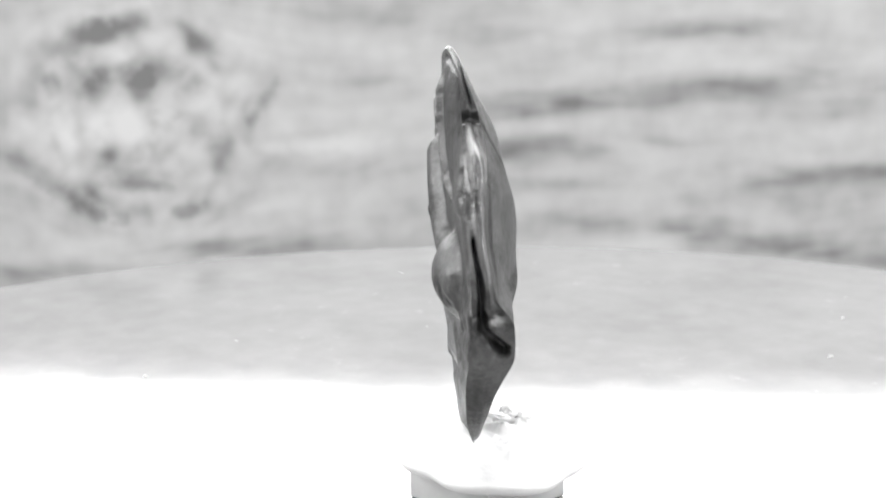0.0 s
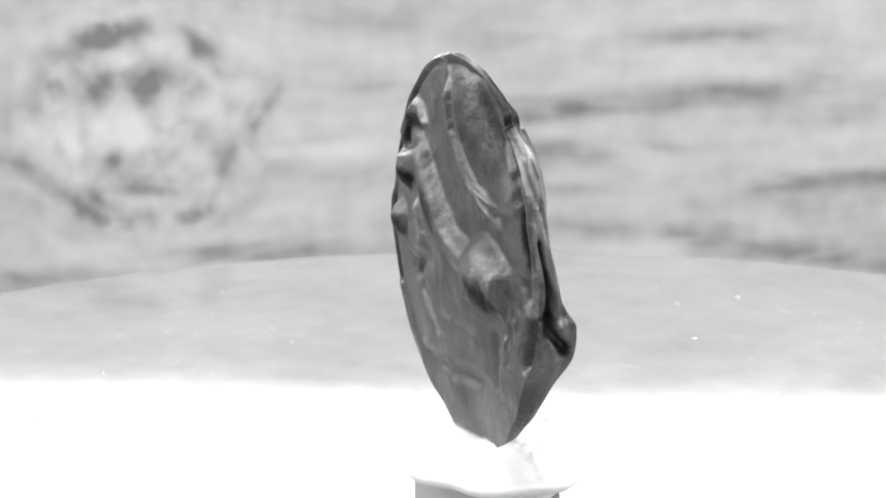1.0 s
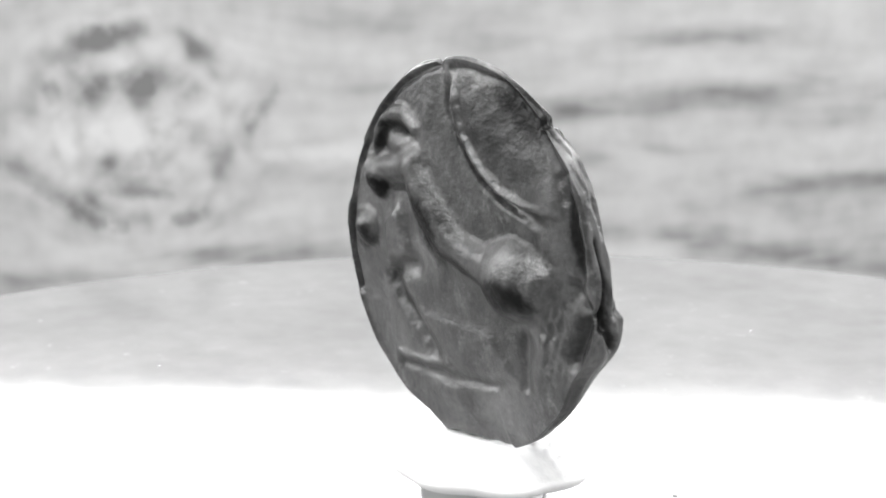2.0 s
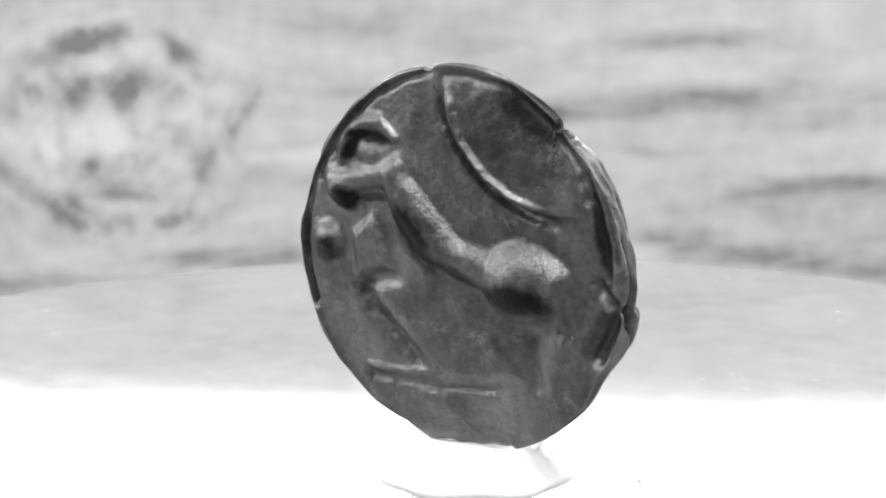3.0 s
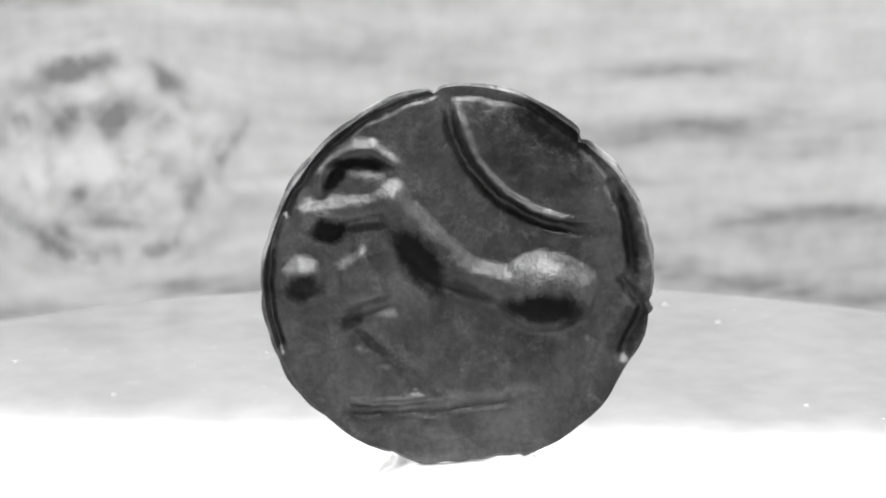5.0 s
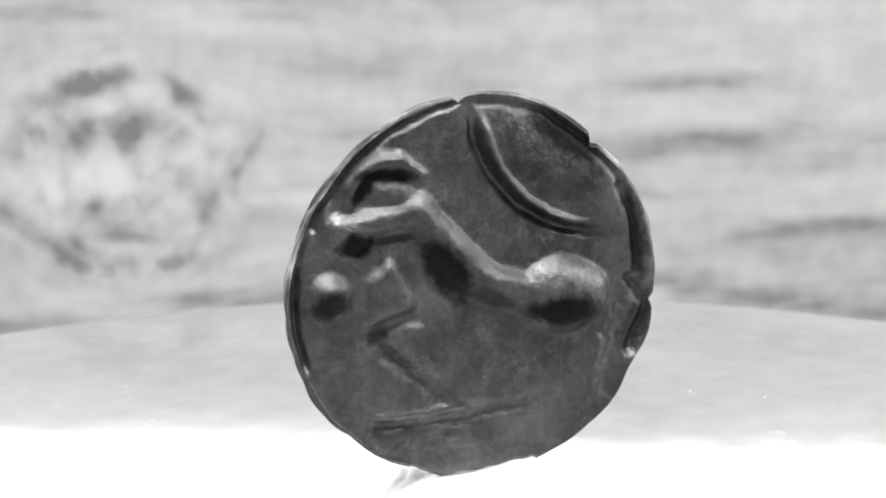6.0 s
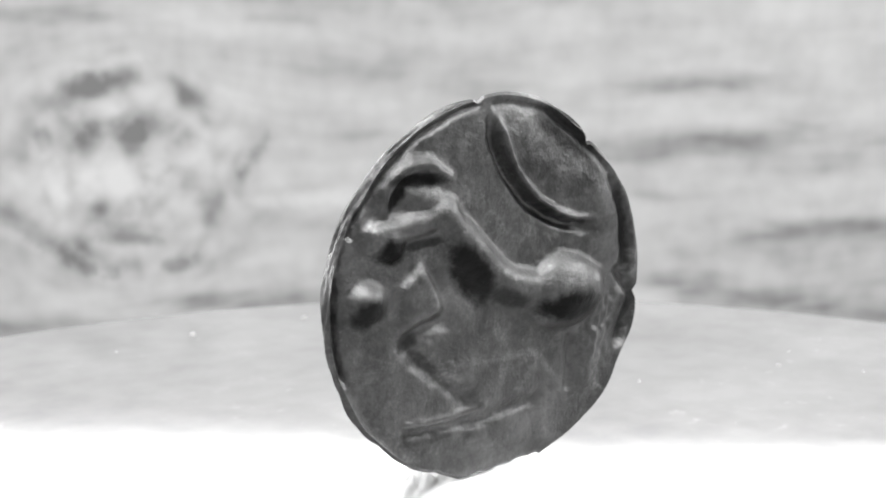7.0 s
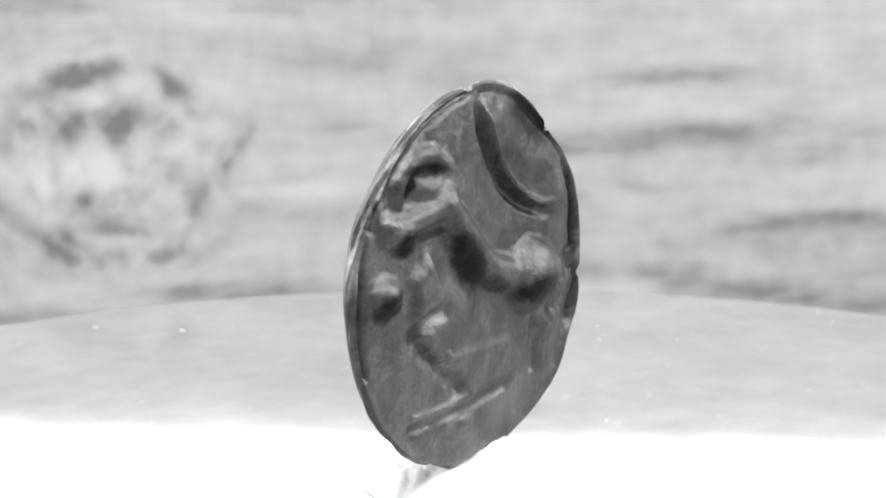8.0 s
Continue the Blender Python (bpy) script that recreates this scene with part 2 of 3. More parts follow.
def putty_material():
    m, nt, b = material("white_putty")
    n = Net(nt)
    p = n.coords()
    f = n.noise(p, 0.9, 4.0, 0.55)
    nt.links.new(n.ramp(f, ((0.3, 0.86), (0.7, 0.92))), b.inputs["Base Color"])
    b.inputs["Roughness"].default_value = 0.55
    nt.links.new(n.bump(f, 0.3, 0.0003), b.inputs["Normal"])
    b.inputs["Subsurface Weight"].default_value = 0.6
    b.inputs["Subsurface Radius"].default_value = (1, 1, 1)
    b.inputs["Subsurface Scale"].default_value = 0.0015
    return m


def plastic_material(name, lo, hi, rough):
    m, nt, b = material(name)
    n = Net(nt)
    f = n.noise(n.coords(), 0.8, 4.0, 0.55)
    nt.links.new(n.ramp(f, ((0.35, lo), (0.65, hi))), b.inputs["Base Color"])
    b.inputs["Roughness"].default_value = rough
    nt.links.new(n.bump(f, 0.08, 0.0002), b.inputs["Normal"])
    return m


def turntable_material():
    m, nt, b = material("glossy_acrylic")
    n = Net(nt)
    p = n.coords()
    haze = n.noise(p, 0.07, 3.0, 0.55)
    smear = n.noise(p, 0.45, 4.0, 0.6)
    f = n.math("ADD", n.math("MULTIPLY", haze, 0.6), n.math("MULTIPLY", smear, 0.4))
    tone = n.ramp(f, ((0.36, 0.212), (0.66, 0.272)))
    powder = n.math("MULTIPLY", n.step(n.noise(p, 0.8, 4.0, 0.65, 0.4), 0.60, 0.78), n.step(haze, 0.42, 0.62))
    mix = n.node("ShaderNodeMix")
    mix.data_type = "RGBA"
    n.put(mix.inputs[0], n.math("MULTIPLY", powder, 0.35))
    nt.links.new(tone, mix.inputs[6])
    mix.inputs[7].default_value = (0.55, 0.55, 0.55, 1)
    nt.links.new(mix.outputs[2], b.inputs["Base Color"])
    b.inputs["IOR"].default_value = 1.52
    nt.links.new(n.step(smear, 0.3, 0.7, 0.08, 0.11), b.inputs["Roughness"])
    return m


WOOD = wood_material()
COIN = coin_material()
PUTTY = putty_material()
ACRYLIC = turntable_material()
BLOCK = plastic_material("pale_block", 0.78, 0.84, 0.35)
BODY = plastic_material("white_plastic", 0.68, 0.74, 0.4)
DARK = plastic_material("dim_wall", 0.12, 0.16, 0.9)
WALL = plastic_material("white_wall", 0.78, 0.84, 0.9)
TABLETOP = plastic_material("grey_tabletop", 0.20, 0.25, 0.6)
DUST = plastic_material("dust", 0.72, 0.80, 0.9)


# ---- mesh helpers ----
def mesh_ob(name, bm, mat, parent=None, smooth=False, label=""):
    me = bpy.data.meshes.new(name)
    bmesh.ops.recalc_face_normals(bm, faces=bm.faces)
    bm.to_mesh(me)
    bm.free()
    if smooth:
        for f in me.polygons:
            f.use_smooth = True
    me.materials.append(mat)
    ob = new(name, me)
    if parent:
        ob.parent = parent
    if label:
        ob["label"] = label
    return ob


def box(bm, lo, hi, bevel=0.0, segments=2):
    """A box between two corners, mm."""
    made = bmesh.ops.create_cube(bm, size=1.0)
    for v in made["verts"]:
        v.co = Vector([(lo[i] + (v.co[i] + 0.5) * (hi[i] - lo[i])) * MM for i in range(3)])
    if bevel:
        edges = {e for v in made["verts"] for e in v.link_edges}
        bmesh.ops.bevel(bm, geom=list(edges), offset=bevel * MM, segments=segments, affect="EDGES", profile=0.5)


def lathe(bm, profile, segments=160):
    """A solid of revolution about the z axis from (radius, height) in mm."""
    rings = []
    for r, z in profile:
        if r == 0:
            rings.append([bm.verts.new((0, 0, z * MM))])
        else:
            rings.append([bm.verts.new((r * MM * math.cos(2 * math.pi * i / segments), r * MM * math.sin(2 * math.pi * i / segments), z * MM)) for i in range(segments)])
    for a, b in zip(rings, rings[1:]):
        for i in range(segments):
            j = (i + 1) % segments
            if len(a) == 1:
                bm.faces.new((a[0], b[i], b[j]))
            elif len(b) == 1:
                bm.faces.new((a[i], b[0], a[j]))
            else:
                bm.faces.new((a[i], b[i], b[j], a[j]))


# ---- room ----
def room():
    for name, lo, hi in (("wall_north", (-420, 600, TABLE - 5), (420, 620, 700)), ("wall_south", (-420, -520, TABLE - 5), (420, -500, 700)),
                         ("wall_east", (400, -500, TABLE - 5), (420, 600, 700)), ("wall_west", (-420, -500, TABLE - 5), (-400, 600, 700))):
        bm = bmesh.new()
        box(bm, lo, hi)
        tagged(mesh_ob(name, bm, DARK if name != "wall_north" else WALL), "plain painted wall round the table", "wall", kind="structure")
    bm = bmesh.new()
    box(bm, (-420, -520, 700), (420, 620, 720))
    tagged(mesh_ob("ceiling", bm, DARK), "plain dim ceiling", "ceiling", kind="structure")
    bm = bmesh.new()
    box(bm, (-399, -499, TABLE - 20), (399, 599, TABLE))
    tagged(mesh_ob("table_top", bm, TABLETOP), "smooth grey table top under the turntable", "table", kind="structure")


def backdrop_board():
    bm = bmesh.new()
    box(bm, (-100, 103.1, TABLE), (100, 115, 40.4), 0.6)
    for v in bm.verts:
        if v.co.z > 0.02:
            v.co.z += v.co.x * 0.033
    tagged(mesh_ob("wooden_board", bm, WOOD), "pale bleached pine board with a large round knot", "board")


def turntable():
    base = new("turntable")
    bm = bmesh.new()
    lathe(bm, ((0, TOP), (20, TOP), (40, TOP), (57.6, TOP), (58.0, TOP - 0.2), (58.2, TOP - 0.6), (58.2, TOP - 2.6), (57.8, TOP - 3.0), (0, TOP - 3.0)), 256)
    mesh_ob("platter", bm, ACRYLIC, base, label="dusty scratched glossy acrylic platter")
    bm = bmesh.new()
    lathe(bm, ((0, TOP - 3.0), (12, TOP - 3.0), (12, TOP - 5), (50, TOP - 5.2), (52, TOP - 6.5), (52.5, TABLE + 1), (51.5, TABLE), (0, TABLE)), 128)
    mesh_ob("drive_housing", bm, BODY, base, label="round white plastic drive housing")
    return tagged(base, "round motor turntable with a dusty glossy acrylic platter, turning", "turntable")


def dust():
    rng = random.Random(5)
    bm = bmesh.new()
    for i in range(50):
        a, r = rng.uniform(0, 2 * math.pi), 57 * math.sqrt(rng.uniform(0.03, 1))
        s = 0.05 + 0.20 * rng.random() ** 4
        made = bmesh.ops.create_icosphere(bm, subdivisions=1, radius=1.0)
        st = rng.uniform(0.8, 1.8)
        m = Matrix.Translation((r * math.cos(a) * MM, r * math.sin(a) * MM, (TOP + s * 0.3) * MM)) @ Matrix.Rotation(rng.uniform(0, 3), 4, "Z") @ Matrix.Diagonal((s * st * MM, s * MM, s * 0.3 * MM, 1))
        bmesh.ops.transform(bm, matrix=m, verts=made["verts"])
    return tagged(mesh_ob("dust_specks", bm, DUST, smooth=True), "scattered pale dust specks lying on the acrylic platter", "dust", kind="stuff")


# ---- stand and putty ----
BLOCK_TOP = 13.45


def stand_block():
    bm = bmesh.new()
    box(bm, (-2.75, -2.75, TOP), (2.75, 2.75, BLOCK_TOP), 0.12)
    bmesh.ops.rotate(bm, cent=(0, 0, 0), matrix=Matrix.Rotation(radians(31.5), 3, "Z"), verts=bm.verts)
    bmesh.ops.translate(bm, vec=(0.5 * MM, 0.2 * MM, 0), verts=bm.verts)
    return tagged(mesh_ob("stand_block", bm, BLOCK), "small square pale grey plastic block under white putty", "stand")


# torn scraps on the putty: x, y, z, size in mm
SCRAPS = ((0.8, 1.4, 16.3, 0.55), (1.2, 1.9, 16.0, 0.4), (1.7, 0.5, 16.2, 0.45), (1.1, 3.0, 15.6, 0.5))


def crumbs(parent):
    """Ragged scraps torn up from the putty by the coin."""
    rng = random.Random(11)
    for x, y, z, size in SCRAPS:
        bm = bmesh.new()
        bmesh.ops.create_icosphere(bm, subdivisions=4, radius=1.0)
        off = Vector((rng.uniform(0, 50), rng.uniform(0, 50), 0))
        flat = Matrix.Rotation(rng.uniform(0, 6), 4, "Z") @ Matrix.Rotation(rng.uniform(-0.4, 0.4), 4, "X") @ Matrix.Diagonal((1.5, 0.9, 0.6, 1))
        for v in bm.verts:
            k = 0.8 + 0.55 * noise.noise(v.co * 1.6 + off) + 0.2 * noise.noise(v.co * 4.5 + off)
            v.co = (flat @ (v.co * k)) * size * MM + Vector((x, y, z)) * MM
        mesh_ob("scrap", bm, PUTTY, parent, smooth=True, label="ragged scrap of white putty")


def putty():
    """A kneaded lump with a slot pressed into it by the coin."""
    bm = bmesh.new()
    nr, ns = 60, 200
    rows_ = []
    for i in range(nr + 1):
        q = i / nr
        ring = []
        for j in range(ns):
            a = 2 * math.pi * j / ns
            rim = 4.45 + 0.22 * math.sin(2 * a + 0.6) + 0.16 * math.sin(3 * a + 2.0) + 0.18 * math.sin(7 * a)
            k = min(q / 0.86, 1.0)
            x, y = 0.8 + k * rim * math.cos(a), 0.4 + k * rim * math.sin(a)
            h = 0.70 + 1.42 * max(0.0, 1 - k ** 3.4) ** 0.9
            h += 0.22 * math.exp(-((x - 3.6) / 1.0) ** 2 - ((y + 1.3) / 1.3) ** 2) * (1 - k ** 8)
            h += 0.12 * noise.noise(Vector((x * 0.55, y * 0.55, 3.0))) * (1 - k ** 6)
            # torn folds pressed up behind the coin
            fold = abs(noise.noise(Vector((x * 1.1 + 5, y * 1.1, 1.0)))) + 0.4 * noise.noise(Vector((x * 2.6, y * 2.6, 7.0)))
            h += (1.25 * max(0.0, fold) - 0.10) * min(1.0, max(0.0, y + 0.2) / 0.7) * (1 - k ** 5)
            z = BLOCK_TOP + h
            if q > 0.86:                       # the rim rolls under on to the block
                g = (q - 0.86) / 0.14
                roll = 1 + 0.05 * math.sin(g * math.pi) - 0.22 * g ** 3
                x, y = 0.8 + (x - 0.8) * roll, 0.4 + (y - 0.4) * roll
                z = BLOCK_TOP - 0.05 + 0.75 * (0.5 + 0.5 * math.cos(g * math.pi))
            ring.append(bm.verts.new((x * MM, y * MM, z * MM)))
        rows_.append(ring)
    for a, b in zip(rows_, rows_[1:]):
        for j in range(ns):
            k = (j + 1) % ns
            bm.faces.new((a[j], b[j], b[k], a[k]))
    bm.faces.new(rows_[-1])
    bmesh.ops.remove_doubles(bm, verts=bm.verts, dist=1e-7)
    lump_ = mesh_ob("putty", bm, PUTTY, smooth=True)
    crumbs(lump_)
    return tagged(lump_, "lump of white kneaded putty that holds the coin upright", "putty")


# ---- coin ----
COIN_RADIUS = 9.35
FOOT_U = (-3.32, -2.45, -1.75, -1.16, 1.00, 3.05, 3.26, 3.45)
FOOT_V = (8.40, 8.78, 9.12, 8.96, 8.82, 8.58, 8.75, 8.95)


def ridge(u, v, pts, width, height, power=2.0):
    """A raised line along pts, with a round section that fades at its ends."""
    best = np.full(u.shape, 1e9)
    for (x0, y0), (x1, y1) in zip(pts, pts[1:]):
        dx, dy = x1 - x0, y1 - y0
        t = np.clip(((u - x0) * dx + (v - y0) * dy) / (dx * dx + dy * dy), 0, 1)
        best = np.minimum(best, np.hypot(u - x0 - t * dx, v - y0 - t * dy))
    return height * np.exp(-(best / width) ** power)


def lump(u, v, at, rx, ry, height, turn=0.0, power=2.0):
    c, s = math.cos(radians(turn)), math.sin(radians(turn))
    x, y = u - at[0], v - at[1]
    d = np.sqrt(((c * x + s * y) / rx) ** 2 + ((c * y - s * x) / ry) ** 2)
    return height * np.exp(-d ** power)


def rough(u, v, scale, seed):
    """Slow unevenness from a few crossing waves."""
    rng = np.random.RandomState(seed)
    out = np.zeros(u.shape)
    for k in range(14):
        a, f, p = rng.uniform(0, 6.28), scale * rng.uniform(0.6, 2.4), rng.uniform(0, 6.28)
        out += np.sin((u * math.cos(a) + v * math.sin(a)) * f + p) / (1 + k * 0.25)
    return out / 4


def tube(u, v, pts, radii, height, soft=0.75):
    """A rounded bar along pts whose radius changes from end to end; its sides are steep."""
    best = np.full(u.shape, 9.0)
    for (x0, y0), (x1, y1), r0, r1 in zip(pts, pts[1:], radii, radii[1:]):
        dx, dy = x1 - x0, y1 - y0
        t = np.clip(((u - x0) * dx + (v - y0) * dy) / (dx * dx + dy * dy), 0, 1)
        best = np.minimum(best, np.hypot(u - x0 - t * dx, v - y0 - t * dy) / (r0 + t * (r1 - r0)))
    return height * np.clip(1 - best ** 2.4, 0, 1) ** soft


def ball(u, v, at, rx, ry, height, turn=0.0, full=0.85):
    """A raised knob with a full round section."""
    c, s = math.cos(radians(turn)), math.sin(radians(turn))
    x, y = u - at[0], v - at[1]
    d2 = ((c * x + s * y) / rx) ** 2 + ((c * y - s * x) / ry) ** 2
    return height * np.clip(1 - d2, 0, 1) ** full


def slab(u, v, corners, height, soft=0.35):
    """A low plate with straight sides (corners go round clockwise) and a softened edge."""
    inside = np.full(u.shape, 9.0)
    for (x0, y0), (x1, y1) in zip(corners, corners[1:] + corners[:1]):
        dx, dy = x1 - x0, y1 - y0
        inside = np.minimum(inside, ((u - x0) * dy - (v - y0) * dx) / math.hypot(dx, dy))
    k = np.clip(inside / soft, 0, 1)
    return height * k * k * (3 - 2 * k)


def struck_horse(u, v):
    h = 0.05 * rough(u, v, 0.7, 3) + 0.055 * rough(u, v, 2.0, 4) + 0.020 * rough(u, v, 5.5, 5)
    # wear and corrosion bend every line a little
    u, v = (u + 0.10 * rough(u, v, 1.3, 41) + 0.07 * rough(u, v, 4.0, 42), v + 0.10 * rough(u, v, 1.3, 43) + 0.07 * rough(u, v, 4.0, 44))
    # low ground: the hollow under the mane, before the chest and round the rump
    h -= ridge(u, v, [(-5.83, 5.22), (-5.36, 5.90), (-4.55, 6.09), (-3.35, 5.82)], 0.50, 0.30)
    h -= ridge(u, v, [(-2.48, 2.38), (-1.69, 1.02), (-0.22, -0.07), (1.53, -0.61)], 1.05, 0.34)
    h -= lump(u, v, (3.94, -1.55), 2.1, 1.1, 0.36, 0, 3)
    # plates of the shoulder and the belly
    h = np.maximum(h, slab(u, v, [(-5.94, 1.25), (-4.50, 2.51), (-3.66, 1.28), (-3.07, -0.52), (-5.74, -1.42)], 0.40, 0.50) + 0.5 * h)
    h += slab(u, v, [(-4.81, -1.75), (-3.21, -1.11), (1.12, -1.06), (2.60, -2.89), (4.49, -2.97), (4.50, -5.29), (-0.82, -5.58), (-2.32, -4.89)], 0.17, 0.55)
    # mane, head, muzzle, neck and back
    h = np.maximum(h, tube(u, v, [(-6.44, 4.68), (-6.25, 5.68), (-5.69, 6.33), (-4.88, 6.71), (-4.00, 6.63), (-2.95, 5.96)], (0.30, 0.38, 0.42, 0.42, 0.38, 0.22), 0.42))
    h = np.maximum(h, ball(u, v, (-4.38, 5.15), 1.30, 0.75, 0.34, -8))
    h = np.maximum(h, tube(u, v, [(-6.95, 3.72), (-5.54, 3.78), (-4.19, 4.06), (-3.06, 4.40)], (0.60, 0.62, 0.70, 0.82), 0.56, 0.85))
    h = np.maximum(h, tube(u, v, [(-3.17, 4.29), (-2.12, 2.72), (-0.88, 1.30), (0.59, 0.49), (2.47, -0.05)], (0.85, 1.20, 1.25, 0.95, 1.0), 0.70, 1.0))
    # knobs at the muzzle and before the chest, and the round rump
    h = np.maximum(h, ball(u, v, (-6.45, 3.29), 1.05, 0.95, 0.72))
    h = np.maximum(h, ball(u, v, (-7.43, 0.57), 1.02, 0.98, 0.62))
    h += 0.14 * np.exp(-(np.hypot(u + 7.64, v - 0.07) / 1.5) ** 4)
    h = np.maximum(h, ball(u, v, (4.13, -0.25), 2.55, 1.95, 1.24, -4, 0.74))
    return h


def cut_lines(u, v):
    """Grooves, fine ridges and the broken rim of the horse face."""
    h = np.zeros(u.shape)
    # wear and corrosion bend every line a little
    u, v = (u + 0.10 * rough(u, v, 1.3, 41) + 0.07 * rough(u, v, 4.0, 42), v + 0.10 * rough(u, v, 1.3, 43) + 0.07 * rough(u, v, 4.0, 44))
    # legs and ground
    h -= ridge(u, v, [(-3.21, -0.69), (-4.58, -1.13), (-5.30, -1.53), (-4.61, -2.53), (-3.26, -3.62), (-2.13, -4.60)], 0.50, 0.32)
    h -= ridge(u, v, [(4.78, -2.86), (4.79, -3.92), (4.63, -5.20)], 0.36, 0.22)
    h += ridge(u, v, [(-5.13, -5.71), (-3.30, -5.62), (-0.82, -5.46)], 0.24, 0.16)
    h -= ridge(u, v, [(-5.14, -6.17), (-1.38, -6.11), (2.46, -5.72)], 0.36, 0.22)
    h += ridge(u, v, [(6.20, -0.01), (6.53, -1.11), (6.09, -2.50), (5.71, -4.76)], 0.55, 0.16)
    # raised field beyond the curved line, a sharp crest and the deep groove along it
    far = np.hypot(u - 6.12, v - 9.44)
    inner = np.clip((8.9 - np.hypot(u, v)) / 1.2, 0, 1)
    fade = np.clip((6.5 - u) / 3.0, 0.1, 1)
    h += inner * (0.16 * np.clip((6.6 - far) / 0.30, 0, 1) * np.clip((8.0 - u) / 3.0, 0, 1) + 0.34 * np.exp(-((far - 6.20) / 0.20) ** 2) * fade - 0.46 * np.exp(-np.abs((far - 6.66) / 0.28) ** 3) * fade)
    h -= lump(u, v, (4.05, 7.52), 2.4, 1.3, 0.25, -35, 3)
    h += lump(u, v, (6.83, 3.54), 1.1, 2.2, 0.26, 12, 2.4)
    # broken line inside the rim and the doubled edge beside it
    h -= ridge(u, v, [(7.33, 5.01), (7.87, 3.68), (8.16, 2.20), (8.37, 0.56)], 0.30, 0.30)
    h -= ridge(u, v, [(7.92, 0.15), (8.46, -0.53), (8.95, -1.08), (8.49, -2.19), (7.97, -3.31)], 0.36, 0.42)
    h += ridge(u, v, [(7.99, 4.88), (8.58, 3.55), (8.81, 2.20), (8.89, 0.57)], 0.35, 0.16)
    h -= ridge(u, v, [(-1.12, 9.31), (-2.76, 8.83), (-4.37, 7.99), (-5.86, 6.92), (-6.83, 5.95), (-7.69, 4.54), (-8.04, 3.72)], 0.17, 0.30)
    h -= ridge(u, v, [(-7.86, 4.75), (-8.52, 3.50), (-8.92, 2.05), (-9.06, 0.42), (-8.98, -1.25), (-8.60, -2.9)], 0.22, 0.55)
    h += ridge(u, v, [(-8.25, 4.70), (-8.98, 3.17), (-9.30, 1.80), (-9.40, 0.42)], 0.22, 0.20)
    h -= ridge(u, v, [(-0.13, 9.30), (1.44, 9.15), (3.27, 8.70), (5.36, 7.26), (7.33, 5.28)], 0.20, 0.17)
    h += 0.10 * rough(u, v, 1.9, 12) * np.exp(-((np.hypot(u, v) - 8.6) / 0.9) ** 2) * np.clip((u - 5.5) / 2, 0, 1)
    h += 0.12 * rough(u, v, 5.5, 13) * np.exp(-((u - 6.6) / 0.9) ** 2) * np.clip((3 - np.abs(v + 2)) / 2, 0, 1)
    return h


def horse_side(u, v):
    """The struck relief, its edges rounded by wear."""
    out = 0.25 * struck_horse(u, v)
    for du, dv in ((0.16, 0.0), (-0.16, 0.0), (0.0, 0.16), (0.0, -0.16), (0.2, 0.2), (-0.2, 0.2), (0.2, -0.2), (-0.2, -0.2)):
        out = out + 0.09375 * struck_horse(u + du, v + dv)
    return out + cut_lines(u, v) - 0.24 * np.clip((-u - 2.5) / 4.5, 0, 1)


def head_side(u, v):
    h = 0.06 * rough(u, v, 0.6, 8) + 0.02 * rough(u, v, 2.4, 9)
    h += lump(u, v, (1.0, 1.0), 5.2, 6.0, 0.35, 0, 3)
    h += lump(u, v, (4.2, 2.6), 2.2, 3.2, 0.5) + lump(u, v, (3.0, -1.2), 1.8, 1.4, 0.35) + lump(u, v, (1.0, 6.0), 1.6, 2.0, 0.4)
    h += ridge(u, v, [(-4, -5), (-5.5, 0), (-4, 5)], 0.5, 0.5)
    return h


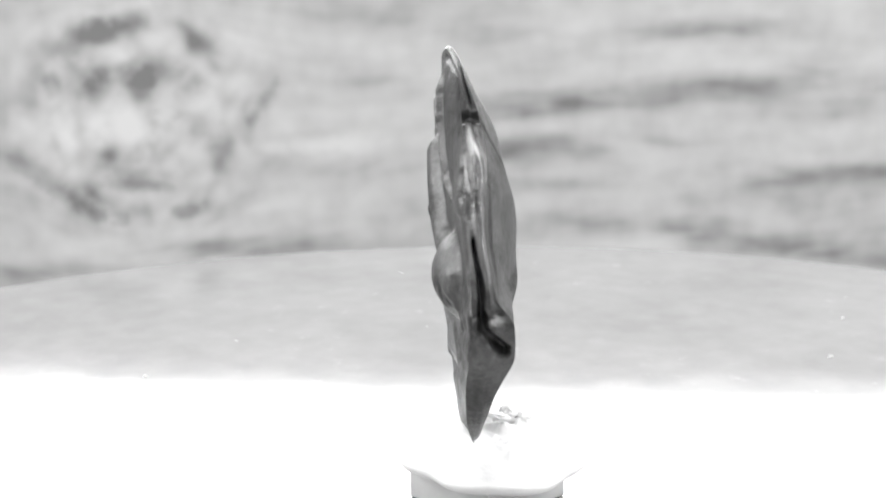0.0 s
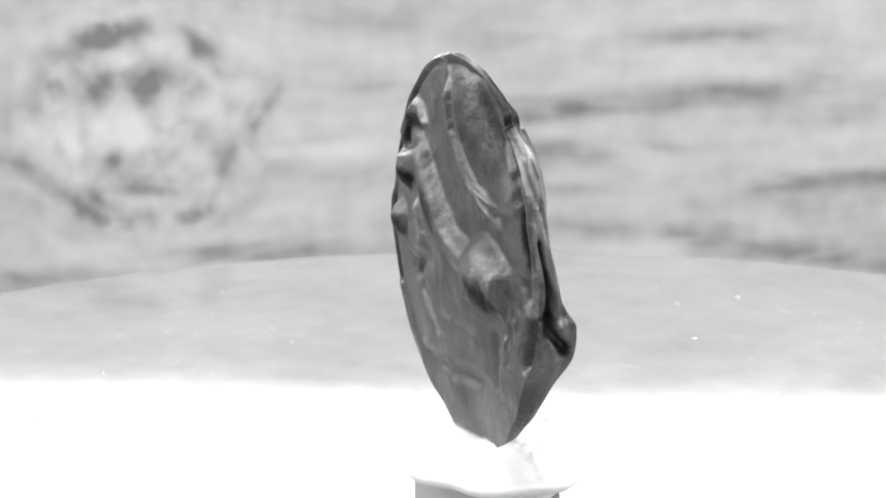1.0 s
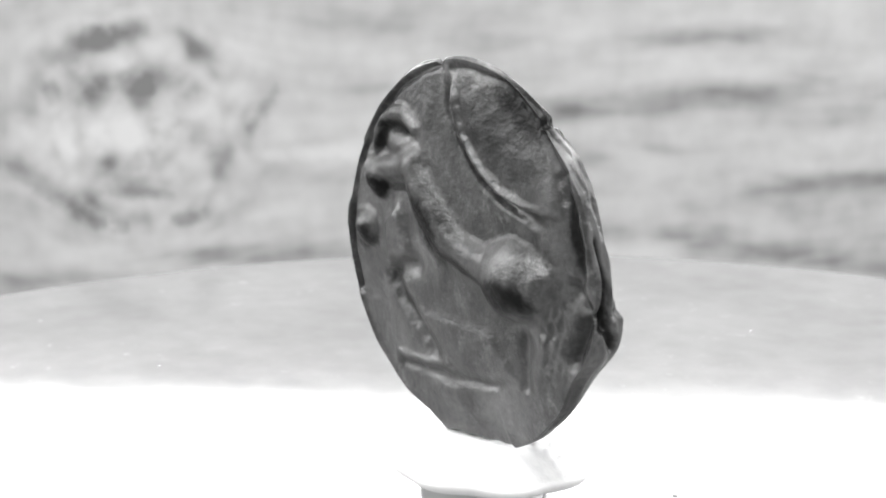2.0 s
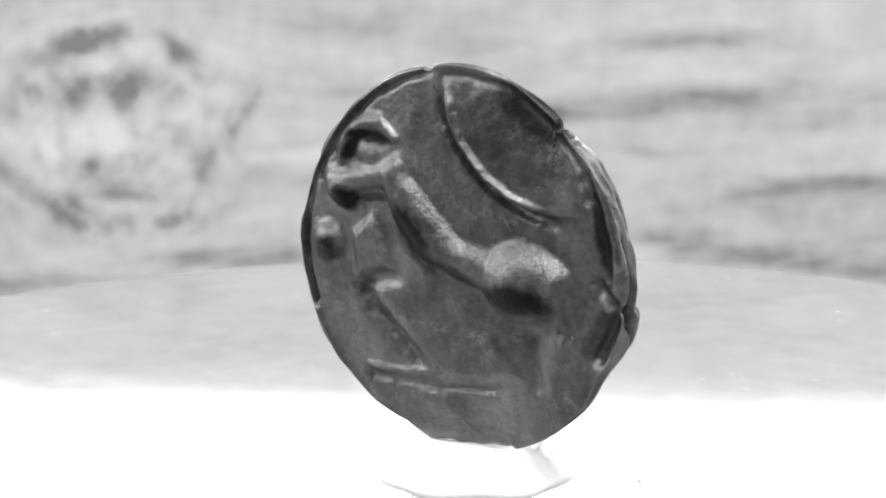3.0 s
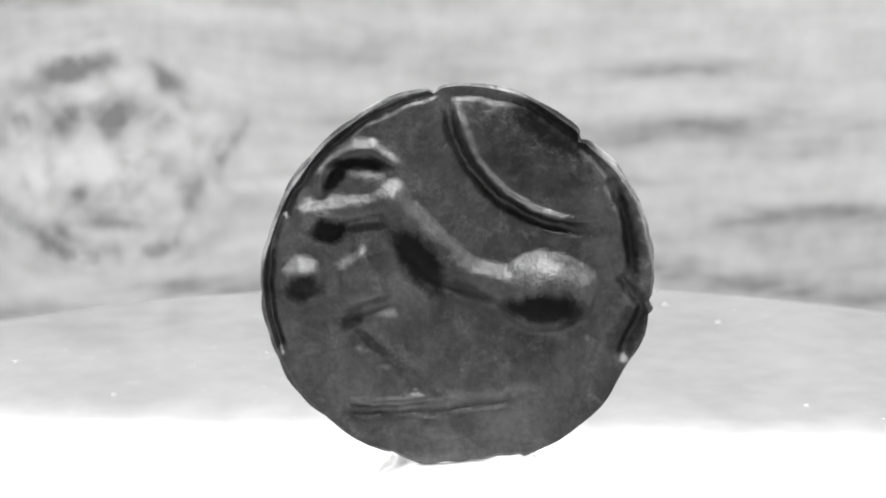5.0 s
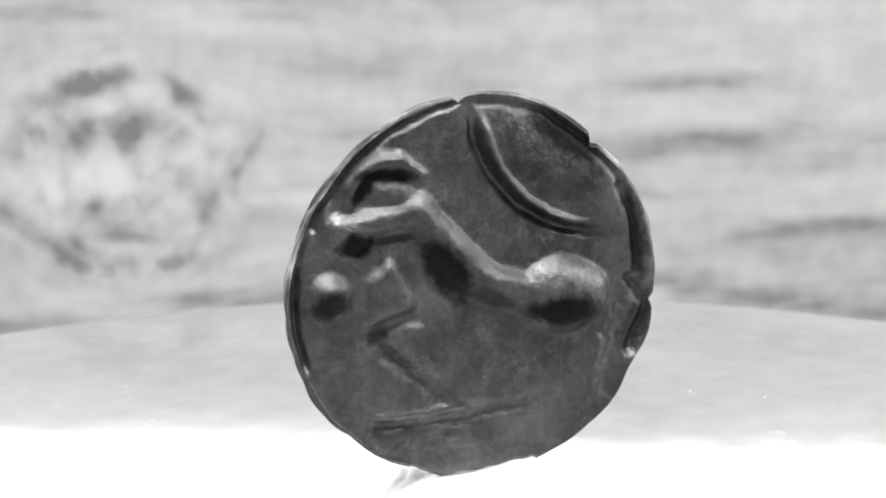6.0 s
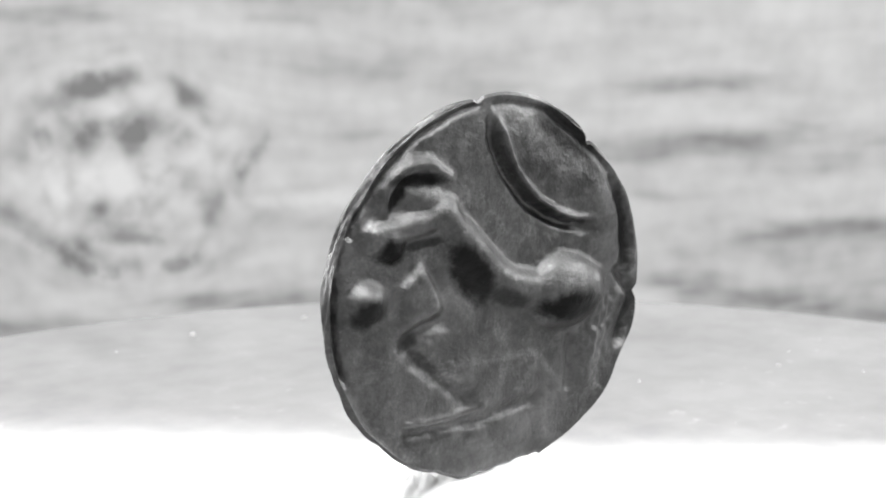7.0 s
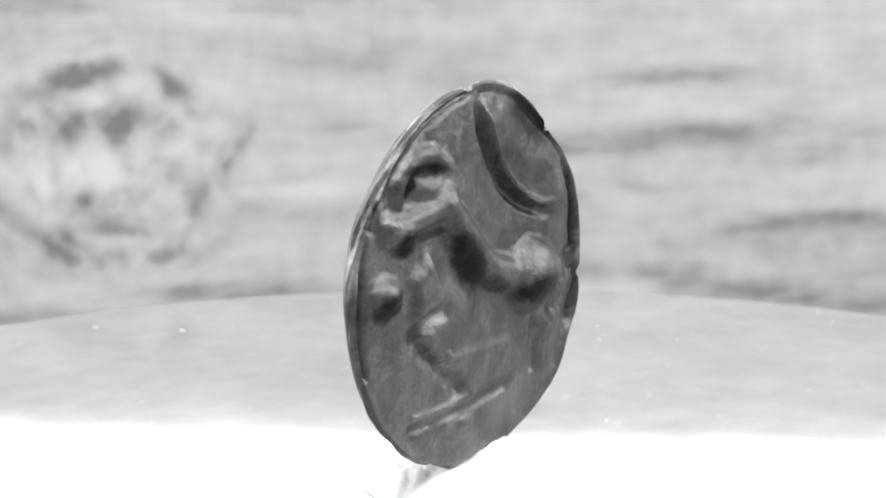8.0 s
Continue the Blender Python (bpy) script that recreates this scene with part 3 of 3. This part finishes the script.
def coin_form():
    """Rings of points over the horse face, the rim and the head face, and how many there are of each."""
    ns, nr = 640, 130
    a = np.linspace(0, 2 * math.pi, ns, endpoint=False)
    deg = np.degrees(a)

    def near(at, width):
        return np.exp(-(((deg - at + 180) % 360 - 180) / width) ** 2)

    # outline: round, a little flat at the top, with nicks, a lug, and the foot that is pressed into the putty
    edge = COIN_RADIUS + 0.05 * np.sin(3 * a + 1) + 0.04 * np.sin(7 * a) + 0.02 * np.sin(17 * a) + 0.50 * near(84, 26) + 0.16 * near(178, 22)
    edge += -0.20 * near(96.5, 1.2) - 0.26 * near(50.4, 1.3) - 0.20 * near(46, 4) + 0.10 * near(30, 10)
    edge += 0.06 * near(-14, 6) - 0.22 * near(-6, 1.6) - 0.25 * near(-30, 9) - 0.12 * near(160, 14) - 0.15 * near(-135, 12) - 0.30 * near(-110, 13)
    su, down = edge * np.cos(a), np.maximum(-np.sin(a), 1e-3)
    way = (deg + 180) % 360 - 180
    rise, sink = np.clip((-1 - way) / 9, 0, 1), np.clip((way + 40) / 22, 0, 1)
    lug = rise * rise * (3 - 2 * rise) * sink * sink * (3 - 2 * sink)
    edge = edge + 0.05 * lug + 0.10 * rough(9 * np.cos(a), 9 * np.sin(a), 2.6, 21) * near(32, 24) + 0.03 * rough(9 * np.cos(a), 9 * np.sin(a), 1.6, 22)
    su = edge * np.cos(a)
    foot = np.interp(su, FOOT_U, FOOT_V) + 0.03 * np.sin(43 * a)
    foot = np.where((su < FOOT_U[0]) | (su > FOOT_U[-1]), 99, foot)
    edge = np.minimum(edge, np.where(np.sin(a) < -0.5, foot / down, 99))
    front_w = 1.02 + 0.62 * near(28, 42) + 0.72 * near(-28, 30) + 0.22 * near(-48, 18) + 0.25 * near(95, 25) + 0.22 * near(-92, 14)
    back_w = 0.50 + 0.42 * near(92, 36) + 0.26 * near(62, 16) + 0.40 * near(-62, 34) + 0.42 * near(15, 16) - 0.62 * lug - 0.60 * near(158, 22) - 0.15 * near(120, 18) + 0.1 * np.sin(5 * a)
    rings = []

    def ring(rho, w_of):
        u, v = rho * np.cos(a), rho * np.sin(a)
        rings.append(np.stack((u, v, np.broadcast_to(w_of(u, v), u.shape)), 1))

    for k in range(1, nr + 1):
        q = (k / nr) ** 0.8
        fall = 1 - np.clip((q - 0.95) / 0.05, 0, 1) ** 2.2
        ring(edge * q * (0.985 if k == nr else 1 - 0.015 * q), lambda u, v: front_w + (1.60 - front_w) * (1 - q ** 2.4) + horse_side(u, v) * (0.25 + 0.75 * fall))
    for k in range(1, 24):
        g = k / 24
        bulge = 0.12 * math.sin(math.pi * g) + 0.05 * math.exp(-((g - 0.40) / 0.09) ** 2) - 0.12 * math.exp(-((g - 0.6) / 0.12) ** 2) * near(60, 30)
        # a folded seam and two flowing ridges of the casting, on the side towards the horse's tail
        along, across = way * 0.163, np.full(ns, g * 2.7)
        bulge = bulge - ridge(along, across, [(2.2, 0.75), (0.7, 1.1), (-0.4, 1.0), (-1.5, 0.7), (-2.1, 1.35), (-2.7, 2.1)], 0.28, 0.62)
        bulge = bulge + ridge(along, across, [(6.5, 1.5), (4.6, 2.0), (2.4, 2.15), (0.5, 2.0), (-1.0, 1.6), (-1.7, 1.15)], 0.42, 0.20)
        bulge = bulge + ridge(along, across, [(7.3, 0.8), (4.9, 1.1), (3.2, 1.2), (2.0, 1.35)], 0.45, 0.14)
        wave = 0.05 * np.sin(5 * a + 7 * g) + 0.12 * rough(9 * np.cos(a), 9 * np.sin(a) + 4 * g, 1.5, 31)
        ring(edge * 0.985 + bulge + wave * math.sin(math.pi * g), lambda u, v: front_w + (back_w - front_w) * g + horse_side(u, v) * 0.25 * (1 - g) - head_side(u, v) * 0.2 * g)
    for k in range(nr, 0, -1):
        q = (k / nr) ** 0.8
        fall = (1 - np.clip((q - 0.25) / 0.75, 0, 1) ** 1.8)
        ring(edge * q * 0.985, lambda u, v: back_w * (1 - fall) - (0.55 + 0.025 * v) * fall - head_side(u, v) * (0.2 + 0.8 * fall))
    return rings, ns, nr


def coin():
    rings, ns, nr = coin_form()
    form = np.concatenate(rings)
    ways = np.array((COIN_U, COIN_V, COIN_N))
    spots = ((form + (0.591, -0.22, 0)) @ ways + (0, 0, AXIS_Z)) * MM
    starts = [k * ns for k in range(len(rings))]
    thing = new("coin")
    n_side = 24

    def shell(name, ids, cap, label):
        """One face or the edge of the coin, from rings of points."""
        pts = np.concatenate([spots[s:s + ns] for s in ids])
        faces = [(k * ns + i, (k + 1) * ns + i, (k + 1) * ns + (i + 1) % ns, k * ns + (i + 1) % ns) for k in range(len(ids) - 1) for i in range(ns)]
        if cap is not None:
            faces.append(tuple(range(cap * ns, cap * ns + ns)))
        me = bpy.data.meshes.new(name)
        me.from_pydata(pts.tolist(), [], faces)
        bm = bmesh.new()
        bm.from_mesh(me)
        bmesh.ops.recalc_face_normals(bm, faces=bm.faces)
        bm.to_mesh(me)
        bm.free()
        for f in me.polygons:
            f.use_smooth = True
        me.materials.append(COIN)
        ob = new(name, me)
        ob.parent = thing
        ob["label"] = label

    shell("horse_face", starts[:nr], 0, "face with a raised horse and ground line")
    shell("rim", starts[nr - 1:nr + n_side], None, "chipped uneven casting rim")
    shell("head_face", starts[nr + n_side - 1:], nr - 1, "worn bulging reverse face")
    return tagged(thing, "worn ancient dark bronze coin standing upright in white putty", "coin")


room()
backdrop_board()
TURNTABLE = turntable()
SPECKS = dust()
STAND = stand_block()
LUMP = putty()
RELIC = coin()


def motions():
    rows = [(t, pose(0, 0, 0, 0, 0, d)) for t, d in TURNS]
    walk(SPECKS, rows)
    walk(STAND, rows)
    walk(LUMP, rows)
    walk(RELIC, rows)
    for ob in TURNTABLE.children:
        if ob.name.startswith("platter"):
            walk(ob, rows)


motions()
